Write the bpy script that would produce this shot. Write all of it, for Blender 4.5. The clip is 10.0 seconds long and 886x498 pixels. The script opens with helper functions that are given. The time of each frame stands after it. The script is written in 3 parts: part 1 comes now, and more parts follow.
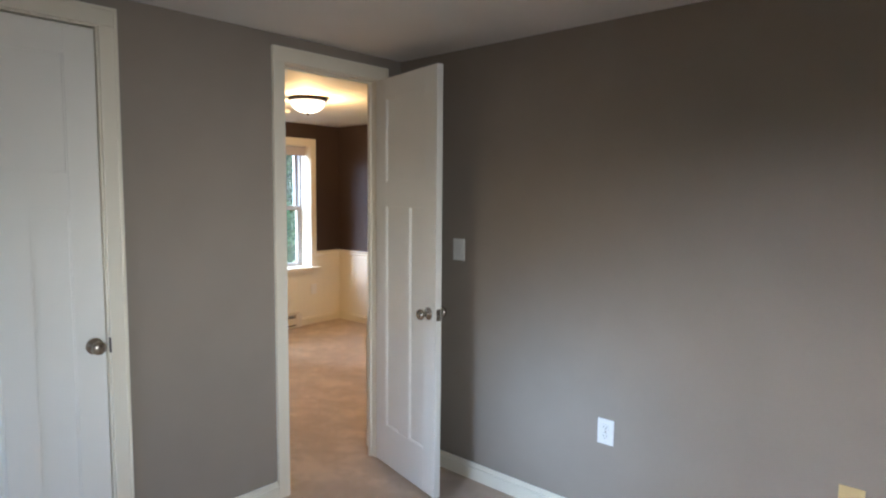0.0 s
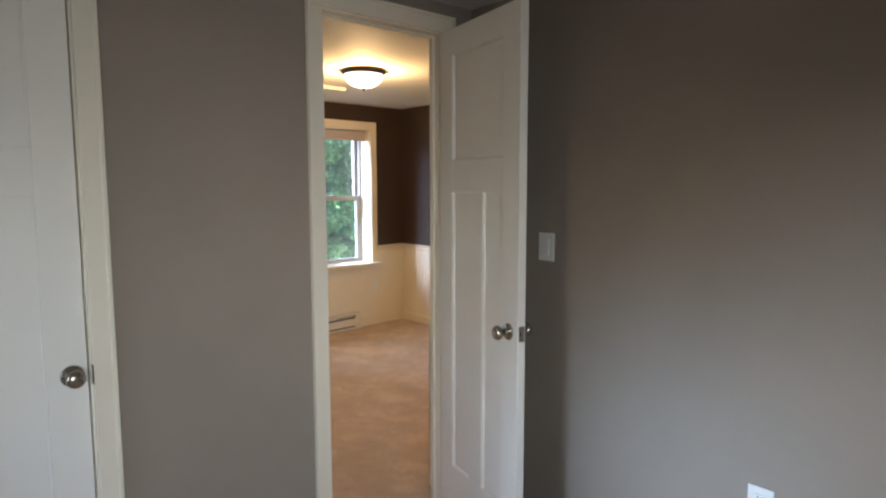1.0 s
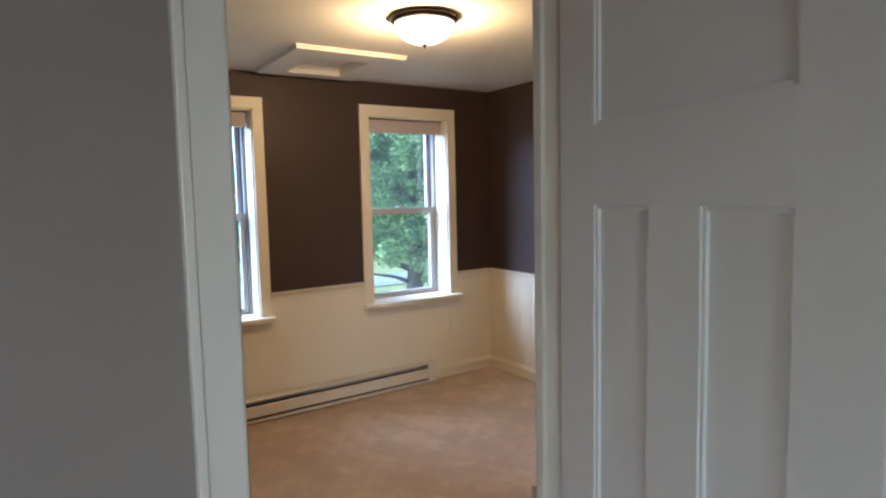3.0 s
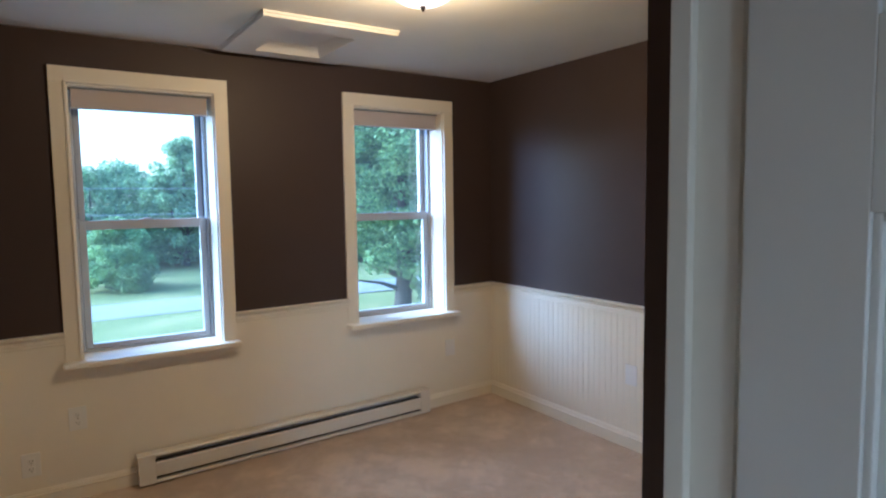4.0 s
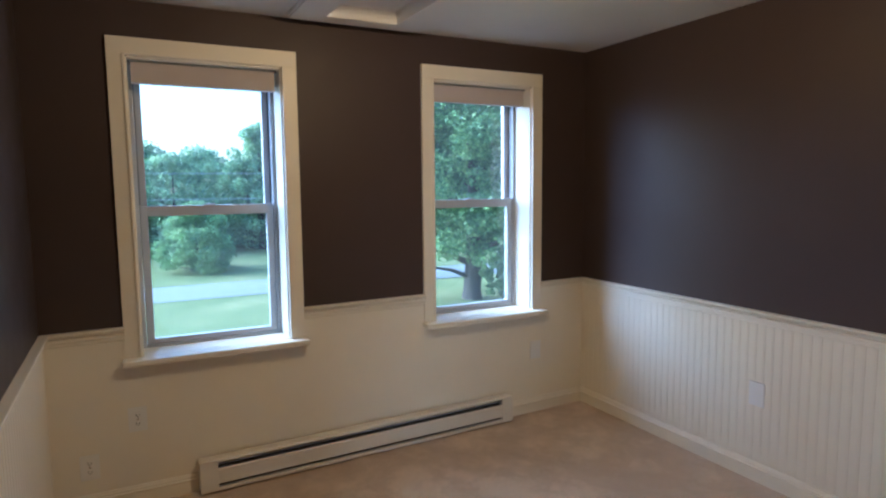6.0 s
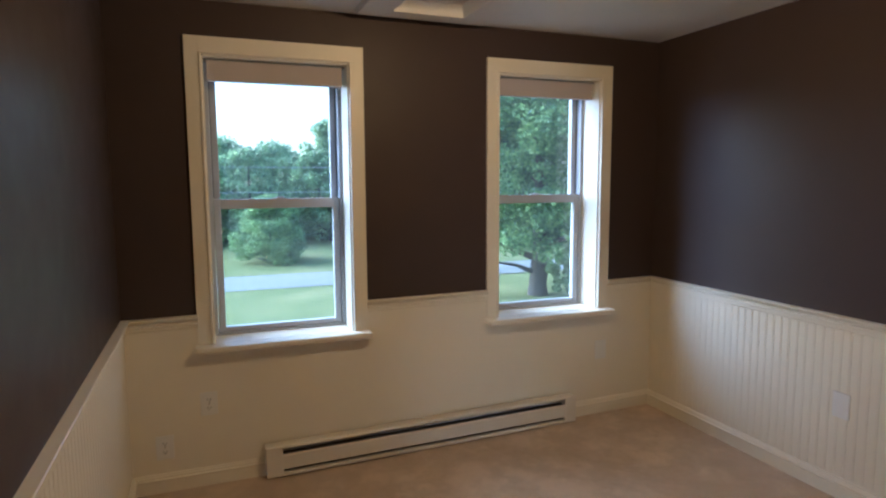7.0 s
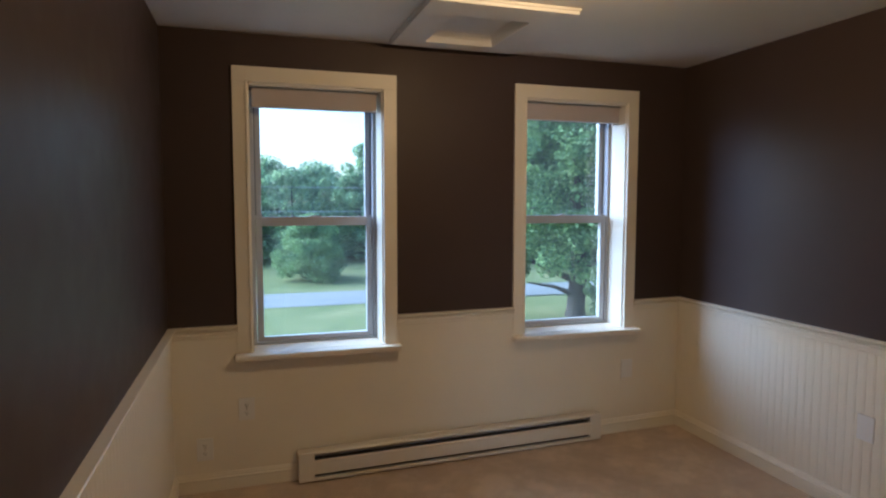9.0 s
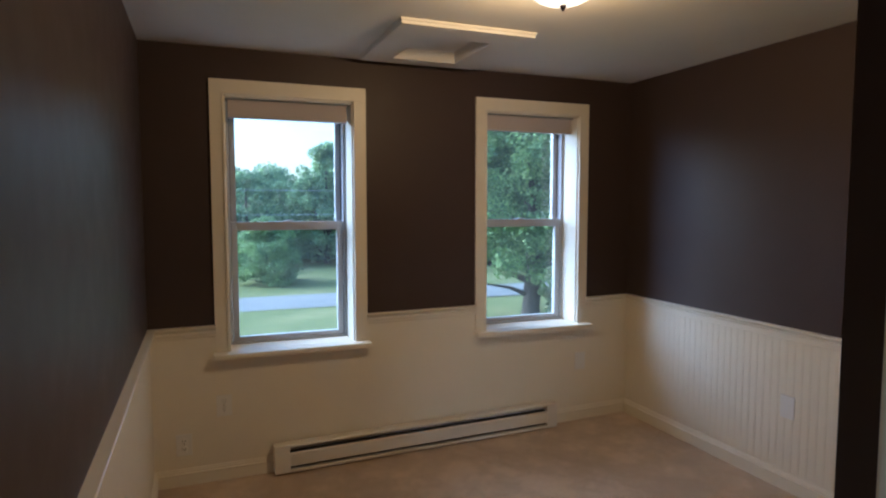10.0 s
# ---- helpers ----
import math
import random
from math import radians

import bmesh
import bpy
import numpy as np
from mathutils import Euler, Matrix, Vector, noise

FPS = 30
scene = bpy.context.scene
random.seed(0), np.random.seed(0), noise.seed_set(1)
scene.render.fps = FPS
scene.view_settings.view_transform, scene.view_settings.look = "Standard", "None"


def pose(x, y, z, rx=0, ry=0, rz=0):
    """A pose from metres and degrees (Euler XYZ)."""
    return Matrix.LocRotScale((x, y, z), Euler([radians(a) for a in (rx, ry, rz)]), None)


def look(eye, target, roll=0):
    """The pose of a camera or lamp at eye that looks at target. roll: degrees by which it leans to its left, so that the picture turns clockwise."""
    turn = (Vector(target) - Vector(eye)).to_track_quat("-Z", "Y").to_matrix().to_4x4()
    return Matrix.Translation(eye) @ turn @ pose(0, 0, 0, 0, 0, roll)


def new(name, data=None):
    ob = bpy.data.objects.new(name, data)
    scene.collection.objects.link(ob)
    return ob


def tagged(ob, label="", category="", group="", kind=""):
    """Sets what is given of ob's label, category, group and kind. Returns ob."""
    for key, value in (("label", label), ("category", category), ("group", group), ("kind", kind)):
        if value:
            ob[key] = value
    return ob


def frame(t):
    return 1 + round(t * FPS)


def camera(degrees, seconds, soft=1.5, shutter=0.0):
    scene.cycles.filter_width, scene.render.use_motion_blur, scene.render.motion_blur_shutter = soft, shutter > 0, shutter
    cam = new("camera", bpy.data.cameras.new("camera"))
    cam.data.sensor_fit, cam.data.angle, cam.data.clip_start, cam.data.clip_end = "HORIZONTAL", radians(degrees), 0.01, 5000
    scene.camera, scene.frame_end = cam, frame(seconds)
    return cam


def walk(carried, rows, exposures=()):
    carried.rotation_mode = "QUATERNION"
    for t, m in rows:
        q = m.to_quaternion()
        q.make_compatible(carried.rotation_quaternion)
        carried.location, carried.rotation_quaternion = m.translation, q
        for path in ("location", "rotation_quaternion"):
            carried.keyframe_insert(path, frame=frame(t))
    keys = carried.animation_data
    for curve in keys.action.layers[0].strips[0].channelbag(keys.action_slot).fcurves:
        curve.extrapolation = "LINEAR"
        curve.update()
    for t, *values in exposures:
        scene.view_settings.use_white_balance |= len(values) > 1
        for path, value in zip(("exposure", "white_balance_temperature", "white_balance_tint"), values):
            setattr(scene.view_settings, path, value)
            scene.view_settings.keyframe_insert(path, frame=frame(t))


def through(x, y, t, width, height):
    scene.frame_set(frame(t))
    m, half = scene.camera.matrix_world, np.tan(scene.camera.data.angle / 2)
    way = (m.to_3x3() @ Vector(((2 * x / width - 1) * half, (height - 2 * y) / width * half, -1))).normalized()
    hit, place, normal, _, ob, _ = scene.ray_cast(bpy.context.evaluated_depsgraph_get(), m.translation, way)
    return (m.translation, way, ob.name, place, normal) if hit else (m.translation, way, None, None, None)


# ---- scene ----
cam = camera(71.8, 10.0, soft=2.2)
PATH = [
    (0, (-1.237, 2.741, 1.548), (-2.578, 4.214, 1.373), 0.5),
    (0.5, (-1.469, 2.992, 1.544), (-2.917, 4.357, 1.344), 0.4),
    (1, (-1.768, 3.229, 1.508), (-3.261, 4.544, 1.305), -0.1),
    (1.5, (-2.083, 3.49, 1.505), (-3.635, 4.739, 1.327), -0.3),
    (2, (-2.382, 3.753, 1.538), (-3.991, 4.928, 1.367), -0.5),
    (2.5, (-2.717, 3.968, 1.494), (-4.352, 5.106, 1.317), -0.5),
    (2.7, (-2.837, 4.097, 1.509), (-4.52, 5.162, 1.33), -1.4),
    (3.8, (-3.466, 4.496, 1.499), (-5.124, 5.603, 1.335), -0.7),
    (4, (-3.563, 4.548, 1.498), (-5.222, 5.653, 1.337), -0.8),
    (4.5, (-3.749, 4.64, 1.499), (-5.419, 5.727, 1.334), -1.0),
    (5, (-3.877, 4.682, 1.521), (-5.565, 5.738, 1.33), -0.8),
    (5.5, (-3.945, 4.67, 1.495), (-5.663, 5.674, 1.299), -0.7),
    (7, (-3.987, 4.702, 1.499), (-5.841, 5.419, 1.278), -0.3),
    (7.5, (-3.995, 4.659, 1.483), (-5.869, 5.327, 1.274), -0.2),
    (8, (-3.986, 4.644, 1.49), (-5.872, 5.28, 1.289), -0.1),
    (8.5, (-3.945, 4.664, 1.522), (-5.839, 5.278, 1.331), 0.1),
    (9, (-3.837, 4.713, 1.496), (-5.739, 5.312, 1.342), 0.1),
    (9.5, (-3.722, 4.68, 1.484), (-5.609, 5.324, 1.343), 0.1),
    (10, (-3.635, 4.58, 1.513), (-5.49, 5.315, 1.367), 0.0),
]
EXPOSURES = [(0.0, 2.85, 5080, 10), (1.0, 2.62, 5200, 10), (2.5, 2.40, 4950, 10), (4.0, 2.23, 4150, 8), (5.5, 2.10, 4150, 8), (7.5, 1.81, 4600, 9), (10.0, 1.56, 4550, 10)]
walk(cam, [(t, look(eye, target, roll)) for t, eye, target, roll in PATH], EXPOSURES)

# ---- world and lights ----
world = bpy.data.worlds.new("overcast_sky")
scene.world = world
world.use_nodes = True
wn, wl = world.node_tree.nodes, world.node_tree.links
sky = wn.new("ShaderNodeTexSky")
sky.sky_type, sky.sun_disc = "NISHITA", False
sky.sun_elevation, sky.sun_rotation = radians(26), radians(210)
sky.air_density, sky.dust_density, sky.ozone_density = 1.0, 3.0, 1.0
wl.new(sky.outputs["Color"], wn["Background"].inputs["Color"])
wn["Background"].inputs["Strength"].default_value = 0.175

sun = new("sun", bpy.data.lights.new("sun", "SUN"))
sun.data.energy, sun.data.angle, sun.data.color = 2.7, radians(60), (0.84, 0.92, 1.0)
sun.matrix_world = look((-0.42, -0.85, 0.46), (0, 0, 0))

LAMP_XY = (-5.55, 5.797)
bulb = new("ceiling_bulb", bpy.data.lights.new("ceiling_bulb", "POINT"))
bulb.data.energy, bulb.data.shadow_soft_size, bulb.data.color = 10.2, 0.06, (1.0, 0.55, 0.18)
bulb.location = (LAMP_XY[0], LAMP_XY[1], 2.237)

# grey bedroom, behind the walk: assumed window light and an added, unseen warm fill
for name, size, energy, colour, spread, eye, target in (
        ("bedroom_window_daylight", (0.4, 0.6), 0.165, (0.66, 0.84, 1.0), 20, (-2.85, 1.44, 1.32), (-2.75, 5.25, 0.45)),
        ("bedroom_side_fill", (1.0, 1.2), 0.86, (1.0, 0.91, 0.74), 38, (1.16, 2.3, 1.40), (-3.8, 4.3, 0.95))):
    room_lamp = new(name, bpy.data.lights.new(name, "AREA"))
    room_lamp.data.shape, room_lamp.data.size, room_lamp.data.size_y = "RECTANGLE", *size
    room_lamp.data.energy, room_lamp.data.color, room_lamp.data.spread = energy, colour, radians(spread)
    room_lamp.matrix_world = look(eye, target)


# ---- materials ----
def material(name, base, rough=0.5, metal=0.0, spec=0.5):
    m = bpy.data.materials.new(name)
    m.use_nodes = True
    b = m.node_tree.nodes["Principled BSDF"]
    b.inputs["Base Color"].default_value = (*base, 1)
    b.inputs["Roughness"].default_value = rough
    b.inputs["Metallic"].default_value = metal
    b.inputs["Specular IOR Level"].default_value = spec
    return m, m.node_tree.nodes, m.node_tree.links, b


def noise_node(n, l, scale, detail=4.0, rough=0.55, stretch=None):
    tex = n.new("ShaderNodeTexNoise")
    tex.inputs["Scale"].default_value, tex.inputs["Detail"].default_value, tex.inputs["Roughness"].default_value = scale, detail, rough
    co = n.new("ShaderNodeNewGeometry").outputs["Position"]
    if stretch:
        mp = n.new("ShaderNodeMapping")
        mp.inputs["Scale"].default_value = stretch
        l.new(co, mp.inputs["Vector"])
        co = mp.outputs["Vector"]
    l.new(co, tex.inputs["Vector"])
    return tex.outputs["Fac"]


def ramp(n, l, fac, stops):
    r = n.new("ShaderNodeValToRGB")
    while len(r.color_ramp.elements) < len(stops):
        r.color_ramp.elements.new(0.5)
    for e, (p, c) in zip(r.color_ramp.elements, stops):
        e.position, e.color = p, (*c, 1)
    l.new(fac, r.inputs["Fac"])
    return r.outputs["Color"]


def bump(n, l, b, fac, strength, distance):
    k = n.new("ShaderNodeBump")
    k.inputs["Strength"].default_value, k.inputs["Distance"].default_value = strength, distance
    l.new(fac, k.inputs["Height"])
    if b.inputs["Normal"].links:
        l.new(b.inputs["Normal"].links[0].from_socket, k.inputs["Normal"])
    l.new(k.outputs["Normal"], b.inputs["Normal"])


def tint(c, f):
    return tuple(v * f for v in c)


def paint(name, base, rough, vary=0.06, nap=0.0006, spec=0.5):
    """Rolled wall or brushed trim paint: soft blotches and a fine nap."""
    m, n, l, b = material(name, base, rough, spec=spec)
    l.new(ramp(n, l, noise_node(n, l, 1.7, 5), [(0.3, tint(base, 1 - vary)), (0.7, tint(base, 1 + vary))]), b.inputs["Base Color"])
    rr = n.new("ShaderNodeMapRange")
    rr.inputs["To Min"].default_value, rr.inputs["To Max"].default_value = rough - 0.06, rough + 0.06
    l.new(noise_node(n, l, 9, 3), rr.inputs["Value"])
    l.new(rr.outputs["Result"], b.inputs["Roughness"])
    bump(n, l, b, noise_node(n, l, 420, 2), 0.25, nap)
    bump(n, l, b, noise_node(n, l, 5, 2), 0.12, 0.004)
    return m


M_GREY = paint("taupe_wall_paint", (0.295, 0.252, 0.207), 0.75, spec=0.2)
M_PLUM = paint("dark_plum_brown_wall_paint", (0.060, 0.042, 0.037), 0.47, spec=0.25)
M_TRIM = paint("cream_white_trim_paint", (0.79, 0.735, 0.60), 0.42, 0.03, 0.0003)
M_DOOR = paint("white_door_paint", (0.83, 0.81, 0.74), 0.40, 0.03, 0.0003)
M_CEIL = paint("white_ceiling_paint", (0.74, 0.72, 0.68), 0.75, 0.04, 0.0015)
# White vinyl; the grey-blue of its shaded faces is put into the base colour.
M_VINYL = paint("shade_toned_white_vinyl", (0.44, 0.45, 0.475), 0.35, 0.02, 0.0001)
M_PLATE = paint("white_plastic_plate", (0.78, 0.77, 0.73), 0.3, 0.02, 0.0001)
M_IVORY = paint("yellowed_ivory_plastic", (0.62, 0.47, 0.22), 0.35, 0.03, 0.0001)
M_ENAMEL = paint("cream_heater_enamel", (0.72, 0.68, 0.60), 0.35, 0.05, 0.0002)
M_BLIND = paint("pale_blind_fabric", (0.52, 0.46, 0.44), 0.8, 0.05, 0.0004)
M_DARK = material("dark_slot", (0.012, 0.011, 0.01), 0.7)[0]
# Dark brown-grey, the tone of the heater's slot interior.
M_ELEMENT = material("dark_heater_element", (0.045, 0.037, 0.032), 0.6, 0.3)[0]
M_SHADE_METAL = material("grey_blind_track", (0.22, 0.23, 0.24), 0.45)[0]

m, n, l, b = material("satin_nickel", (0.36, 0.315, 0.26), 0.24, 1.0)
bump(n, l, b, noise_node(n, l, 180, 2), 0.1, 0.0002)
M_NICKEL = m
m, n, l, b = material("dark_bronze", (0.075, 0.055, 0.04), 0.35, 0.9)
bump(n, l, b, noise_node(n, l, 90, 2), 0.1, 0.0002)
M_BRONZE = m

m, n, l, b = material("lit_alabaster_glass", (0.9, 0.85, 0.75), 0.3)
b.inputs["Emission Color"].default_value = (1.0, 0.80, 0.54, 1)
b.inputs["Emission Strength"].default_value = 0.45
M_BOWL = m

m, n, l, b = material("window_glass", (1, 1, 1), 0.0)
mix, tr, gl, lw = n.new("ShaderNodeMixShader"), n.new("ShaderNodeBsdfTransparent"), n.new("ShaderNodeBsdfGlossy"), n.new("ShaderNodeFresnel")
tr.inputs["Color"].default_value = (0.93, 0.97, 0.96, 1)
gl.inputs["Roughness"].default_value = 0.02
lw.inputs["IOR"].default_value = 1.45
l.new(lw.outputs["Fac"], mix.inputs["Fac"])
l.new(tr.outputs["BSDF"], mix.inputs[1])
l.new(gl.outputs["BSDF"], mix.inputs[2])
# Thin pale veil in the pane stands in for haze over the view.
veil_mix, veil = n.new("ShaderNodeMixShader"), n.new("ShaderNodeBsdfTranslucent")
veil.inputs["Color"].default_value = (0.85, 0.92, 0.92, 1)
veil_mix.inputs["Fac"].default_value = 0.009
l.new(mix.outputs["Shader"], veil_mix.inputs[1])
l.new(veil.outputs["BSDF"], veil_mix.inputs[2])
l.new(veil_mix.outputs["Shader"], n["Material Output"].inputs["Surface"])
M_GLASS = m

# carpet: cut pile, footprints and vacuum strokes
m, n, l, b = material("beige_cut_pile_carpet", (0.42, 0.31, 0.21), 0.95, spec=0.1)
pile = noise_node(n, l, 260, 3, 0.7)
tuft = noise_node(n, l, 60, 3, 0.6)
def strokes(angle, scale):
    """Short swept marks of the pile, drawn out along one direction."""
    mp, tex = n.new("ShaderNodeMapping"), n.new("ShaderNodeTexNoise")
    mp.vector_type = "TEXTURE"
    mp.inputs["Rotation"].default_value, mp.inputs["Scale"].default_value = (0, 0, radians(angle)), (3.2, 1.0, 1.0)
    tex.inputs["Scale"].default_value, tex.inputs["Detail"].default_value, tex.inputs["Distortion"].default_value = scale, 5.0, 0.4
    l.new(n.new("ShaderNodeNewGeometry").outputs["Position"], mp.inputs["Vector"])
    l.new(mp.outputs["Vector"], tex.inputs["Vector"])
    return tex.outputs["Fac"]


def blended(p, q, f):
    k = n.new("ShaderNodeMix")
    k.inputs["Factor"].default_value = f
    l.new(p, k.inputs["A"])
    l.new(q, k.inputs["B"])
    return k.outputs["Result"]


soil = noise_node(n, l, 6.5, 8, 0.7)
stroke = blended(blended(strokes(28, 5.0), strokes(-38, 4.5), 0.5), soil, 0.46)
c1 = ramp(n, l, pile, [(0.25, (0.385, 0.275, 0.175)), (0.75, (0.67, 0.515, 0.36))])
c2 = ramp(n, l, stroke, [(0.42, (0.86, 0.84, 0.81)), (0.50, (0.97, 0.96, 0.945)), (0.58, (1.19, 1.21, 1.23))])
mm = n.new("ShaderNodeMixRGB")
mm.blend_type = "MULTIPLY"
mm.inputs["Fac"].default_value = 1.0
l.new(c1, mm.inputs["Color1"])
l.new(c2, mm.inputs["Color2"])
l.new(mm.outputs["Color"], b.inputs["Base Color"])
b.inputs["Sheen Weight"].default_value = 0.35
b.inputs["Sheen Roughness"].default_value = 0.6
bump(n, l, b, pile, 0.8, 0.004)
bump(n, l, b, tuft, 0.5, 0.006)
bump(n, l, b, soil, 0.3, 0.006)
M_CARPET = m

m, n, l, b = material("mown_lawn", (0.10, 0.16, 0.05), 0.95, spec=0.1)
cA = ramp(n, l, noise_node(n, l, 0.35, 6, 0.6), [(0.3, (0.15, 0.168, 0.065)), (0.5, (0.195, 0.208, 0.085)), (0.72, (0.28, 0.265, 0.125))])
cB = ramp(n, l, noise_node(n, l, 9, 4, 0.7), [(0.3, (0.75, 0.78, 0.72)), (0.7, (1.2, 1.2, 1.15))])
mm = n.new("ShaderNodeMixRGB")
mm.blend_type = "MULTIPLY"
mm.inputs["Fac"].default_value = 1.0
l.new(cA, mm.inputs["Color1"])
l.new(cB, mm.inputs["Color2"])
l.new(mm.outputs["Color"], b.inputs["Base Color"])
bump(n, l, b, noise_node(n, l, 14, 4), 0.6, 0.06)
M_LAWN = m

m, n, l, b = material("pale_worn_asphalt", (0.26, 0.27, 0.28), 0.85)
l.new(ramp(n, l, noise_node(n, l, 1.2, 8, 0.65, (1.0, 0.15, 1)), [(0.3, (0.185, 0.18, 0.165)), (0.7, (0.26, 0.25, 0.23))]), b.inputs["Base Color"])
bump(n, l, b, noise_node(n, l, 60, 3), 0.4, 0.01)
M_ROAD = m

m, n, l, b = material("rough_bark", (0.07, 0.055, 0.04), 0.9)
fac = noise_node(n, l, 7, 6, 0.6, (3, 3, 0.5))
l.new(ramp(n, l, fac, [(0.3, (0.03, 0.026, 0.022)), (0.7, (0.11, 0.09, 0.07))]), b.inputs["Base Color"])
bump(n, l, b, fac, 0.9, 0.05)
M_BARK = m


def leaf_material(name, dark, light, through=0.35):
    m, n, l, b = material(name, light, 0.55, spec=0.3)
    rnd = n.new("ShaderNodeNewGeometry").outputs["Random Per Island"]
    l.new(ramp(n, l, rnd, [(0.0, dark), (0.55, tuple((p + q) / 2 for p, q in zip(dark, light))), (1.0, light)]), b.inputs["Base Color"])
    # Noise puts lit warm and shaded cool clumps into the leaf colour.
    clump = ramp(n, l, noise_node(n, l, 1.3, 3), [(0.35, (0.62, 0.66, 0.72)), (0.65, (1.3, 1.25, 1.1))])
    mu = n.new("ShaderNodeMixRGB")
    mu.blend_type = "MULTIPLY"
    mu.inputs["Fac"].default_value = 1.0
    l.new(b.inputs["Base Color"].links[0].from_socket, mu.inputs["Color1"])
    l.new(clump, mu.inputs["Color2"])
    l.new(mu.outputs["Color"], b.inputs["Base Color"])
    t = n.new("ShaderNodeBsdfTranslucent")
    t.inputs["Color"].default_value = (*tint(light, 1.2), 1)
    l.new(mu.outputs["Color"], t.inputs["Color"])
    mx = n.new("ShaderNodeMixShader")
    mx.inputs["Fac"].default_value = through
    l.new(b.outputs["BSDF"], mx.inputs[1])
    l.new(t.outputs["BSDF"], mx.inputs[2])
    l.new(mx.outputs["Shader"], n["Material Output"].inputs["Surface"])
    return m


M_LEAF_NEAR = leaf_material("maple_leaves", (0.10, 0.168, 0.07), (0.31, 0.43, 0.18), 0.4)
M_LEAF_BUSH = leaf_material("round_tree_leaves", (0.17, 0.26, 0.11), (0.37, 0.49, 0.22), 0.45)
# Lightened beyond leaf colour to stand in for skylight and distance haze.
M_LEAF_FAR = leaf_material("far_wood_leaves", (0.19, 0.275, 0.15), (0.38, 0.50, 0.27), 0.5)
M_WIRE = material("pale_weathered_wire", (0.40, 0.42, 0.42), 0.5)[0]


# ---- builders ----
def box(bm, x0, x1, y0, y1, z0, z1, bevel=0.0):
    v = [bm.verts.new((x, y, z)) for z in (z0, z1) for x, y in ((x0, y0), (x1, y0), (x1, y1), (x0, y1))]
    faces = [bm.faces.new([v[i] for i in f]) for f in ((3, 2, 1, 0), (4, 5, 6, 7), (0, 1, 5, 4), (1, 2, 6, 5), (2, 3, 7, 6), (3, 0, 4, 7))]
    if bevel:
        edges = list({e for f in faces for e in f.edges})
        bmesh.ops.bevel(bm, geom=edges, offset=bevel, segments=2, affect="EDGES", profile=0.6)


def lathe(bm, profile, axis="z", centre=(0, 0, 0), steps=32):
    """Turns (radius, height) rows about an axis."""
    rings = []
    for r, h in profile:
        ring = []
        for i in range(steps):
            a = 2 * math.pi * i / steps
            p = {"z": (r * math.cos(a), r * math.sin(a), h), "x": (h, r * math.cos(a), r * math.sin(a)), "y": (r * math.cos(a), h, -r * math.sin(a))}[axis]
            ring.append(bm.verts.new([c + q for c, q in zip(centre, p)]))
        rings.append(ring)
    for a, c in zip(rings, rings[1:]):
        for i in range(steps):
            j = (i + 1) % steps
            f = bm.faces.new((a[i], a[j], c[j], c[i]))
            f.smooth = True
    bm.faces.new(list(reversed(rings[0])))
    bm.faces.new(rings[-1])


def sweep(bm, profile, start, end, out, up=(0, 0, 1)):
    """A straight moulding: profile rows (outwards, up) drawn from start to end."""
    s, e, o, u = Vector(start), Vector(end), Vector(out), Vector(up)
    a = [bm.verts.new(s + o * p + u * q) for p, q in profile]
    c = [bm.verts.new(e + o * p + u * q) for p, q in profile]
    k = len(profile)
    for i in range(k):
        j = (i + 1) % k
        bm.faces.new((a[i], a[j], c[j], c[i]))
    bm.faces.new(list(reversed(a)))
    bm.faces.new(c)
    bmesh.ops.recalc_face_normals(bm, faces=bm.faces)


def part(name, bm, mat, parent=None, label=""):
    me = bpy.data.meshes.new(name)
    bm.to_mesh(me)
    bm.free()
    me.materials.append(mat)
    ob = new(name, me)
    if parent:
        ob.parent = parent
    if label:
        tagged(ob, label)
    return ob


def block(name, mat, *dims, parent=None, bevel=0.0, label=""):
    bm = bmesh.new()
    box(bm, *dims, bevel)
    return part(name, bm, mat, parent, label)


def blocks(name, mat, rows, parent=None, bevel=0.0, label=""):
    bm = bmesh.new()
    for r in rows:
        box(bm, *r, bevel)
    return part(name, bm, mat, parent, label)


def thing(name, m, label, category, group="", kind=""):
    ob = new(name)
    ob.empty_display_size = 0.1
    ob.matrix_basis = m
    return tagged(ob, label, category, group, kind)


def structure(ob, label, category):
    return tagged(ob, label, category, kind="structure")


# ---- plan ----
XW, YL, YR, ZC = -7.14, 4.307, 7.362, 2.342      # plum room: window wall, side walls, ceiling
XP, XS, YS = -3.87, -4.032, 5.148                # partition's grey face; plum face and the wall's short return
YG, ZG, XE, Y0 = 5.256, 2.315, 1.2, 1.4         # grey bedroom: side wall, ceiling, far walls
D0, D1, DH = 4.468, 5.067, 2.178                 # doorway
C0, C1 = 3.018, 3.628                          # closet doorway
RAIL = 0.875


def floor_z(y):
    """The plum room's floor rises a little towards its north wall."""
    return 0.019 * max(0.0, y - 4.95)


def rail_z(y):
    return RAIL + 0.009 * (y - 6.2)


WINDOWS = [(4.716, 5.405), (6.262, 6.934)]       # clear widths inside the casings
WZ0, WZ1 = 0.70, 2.092


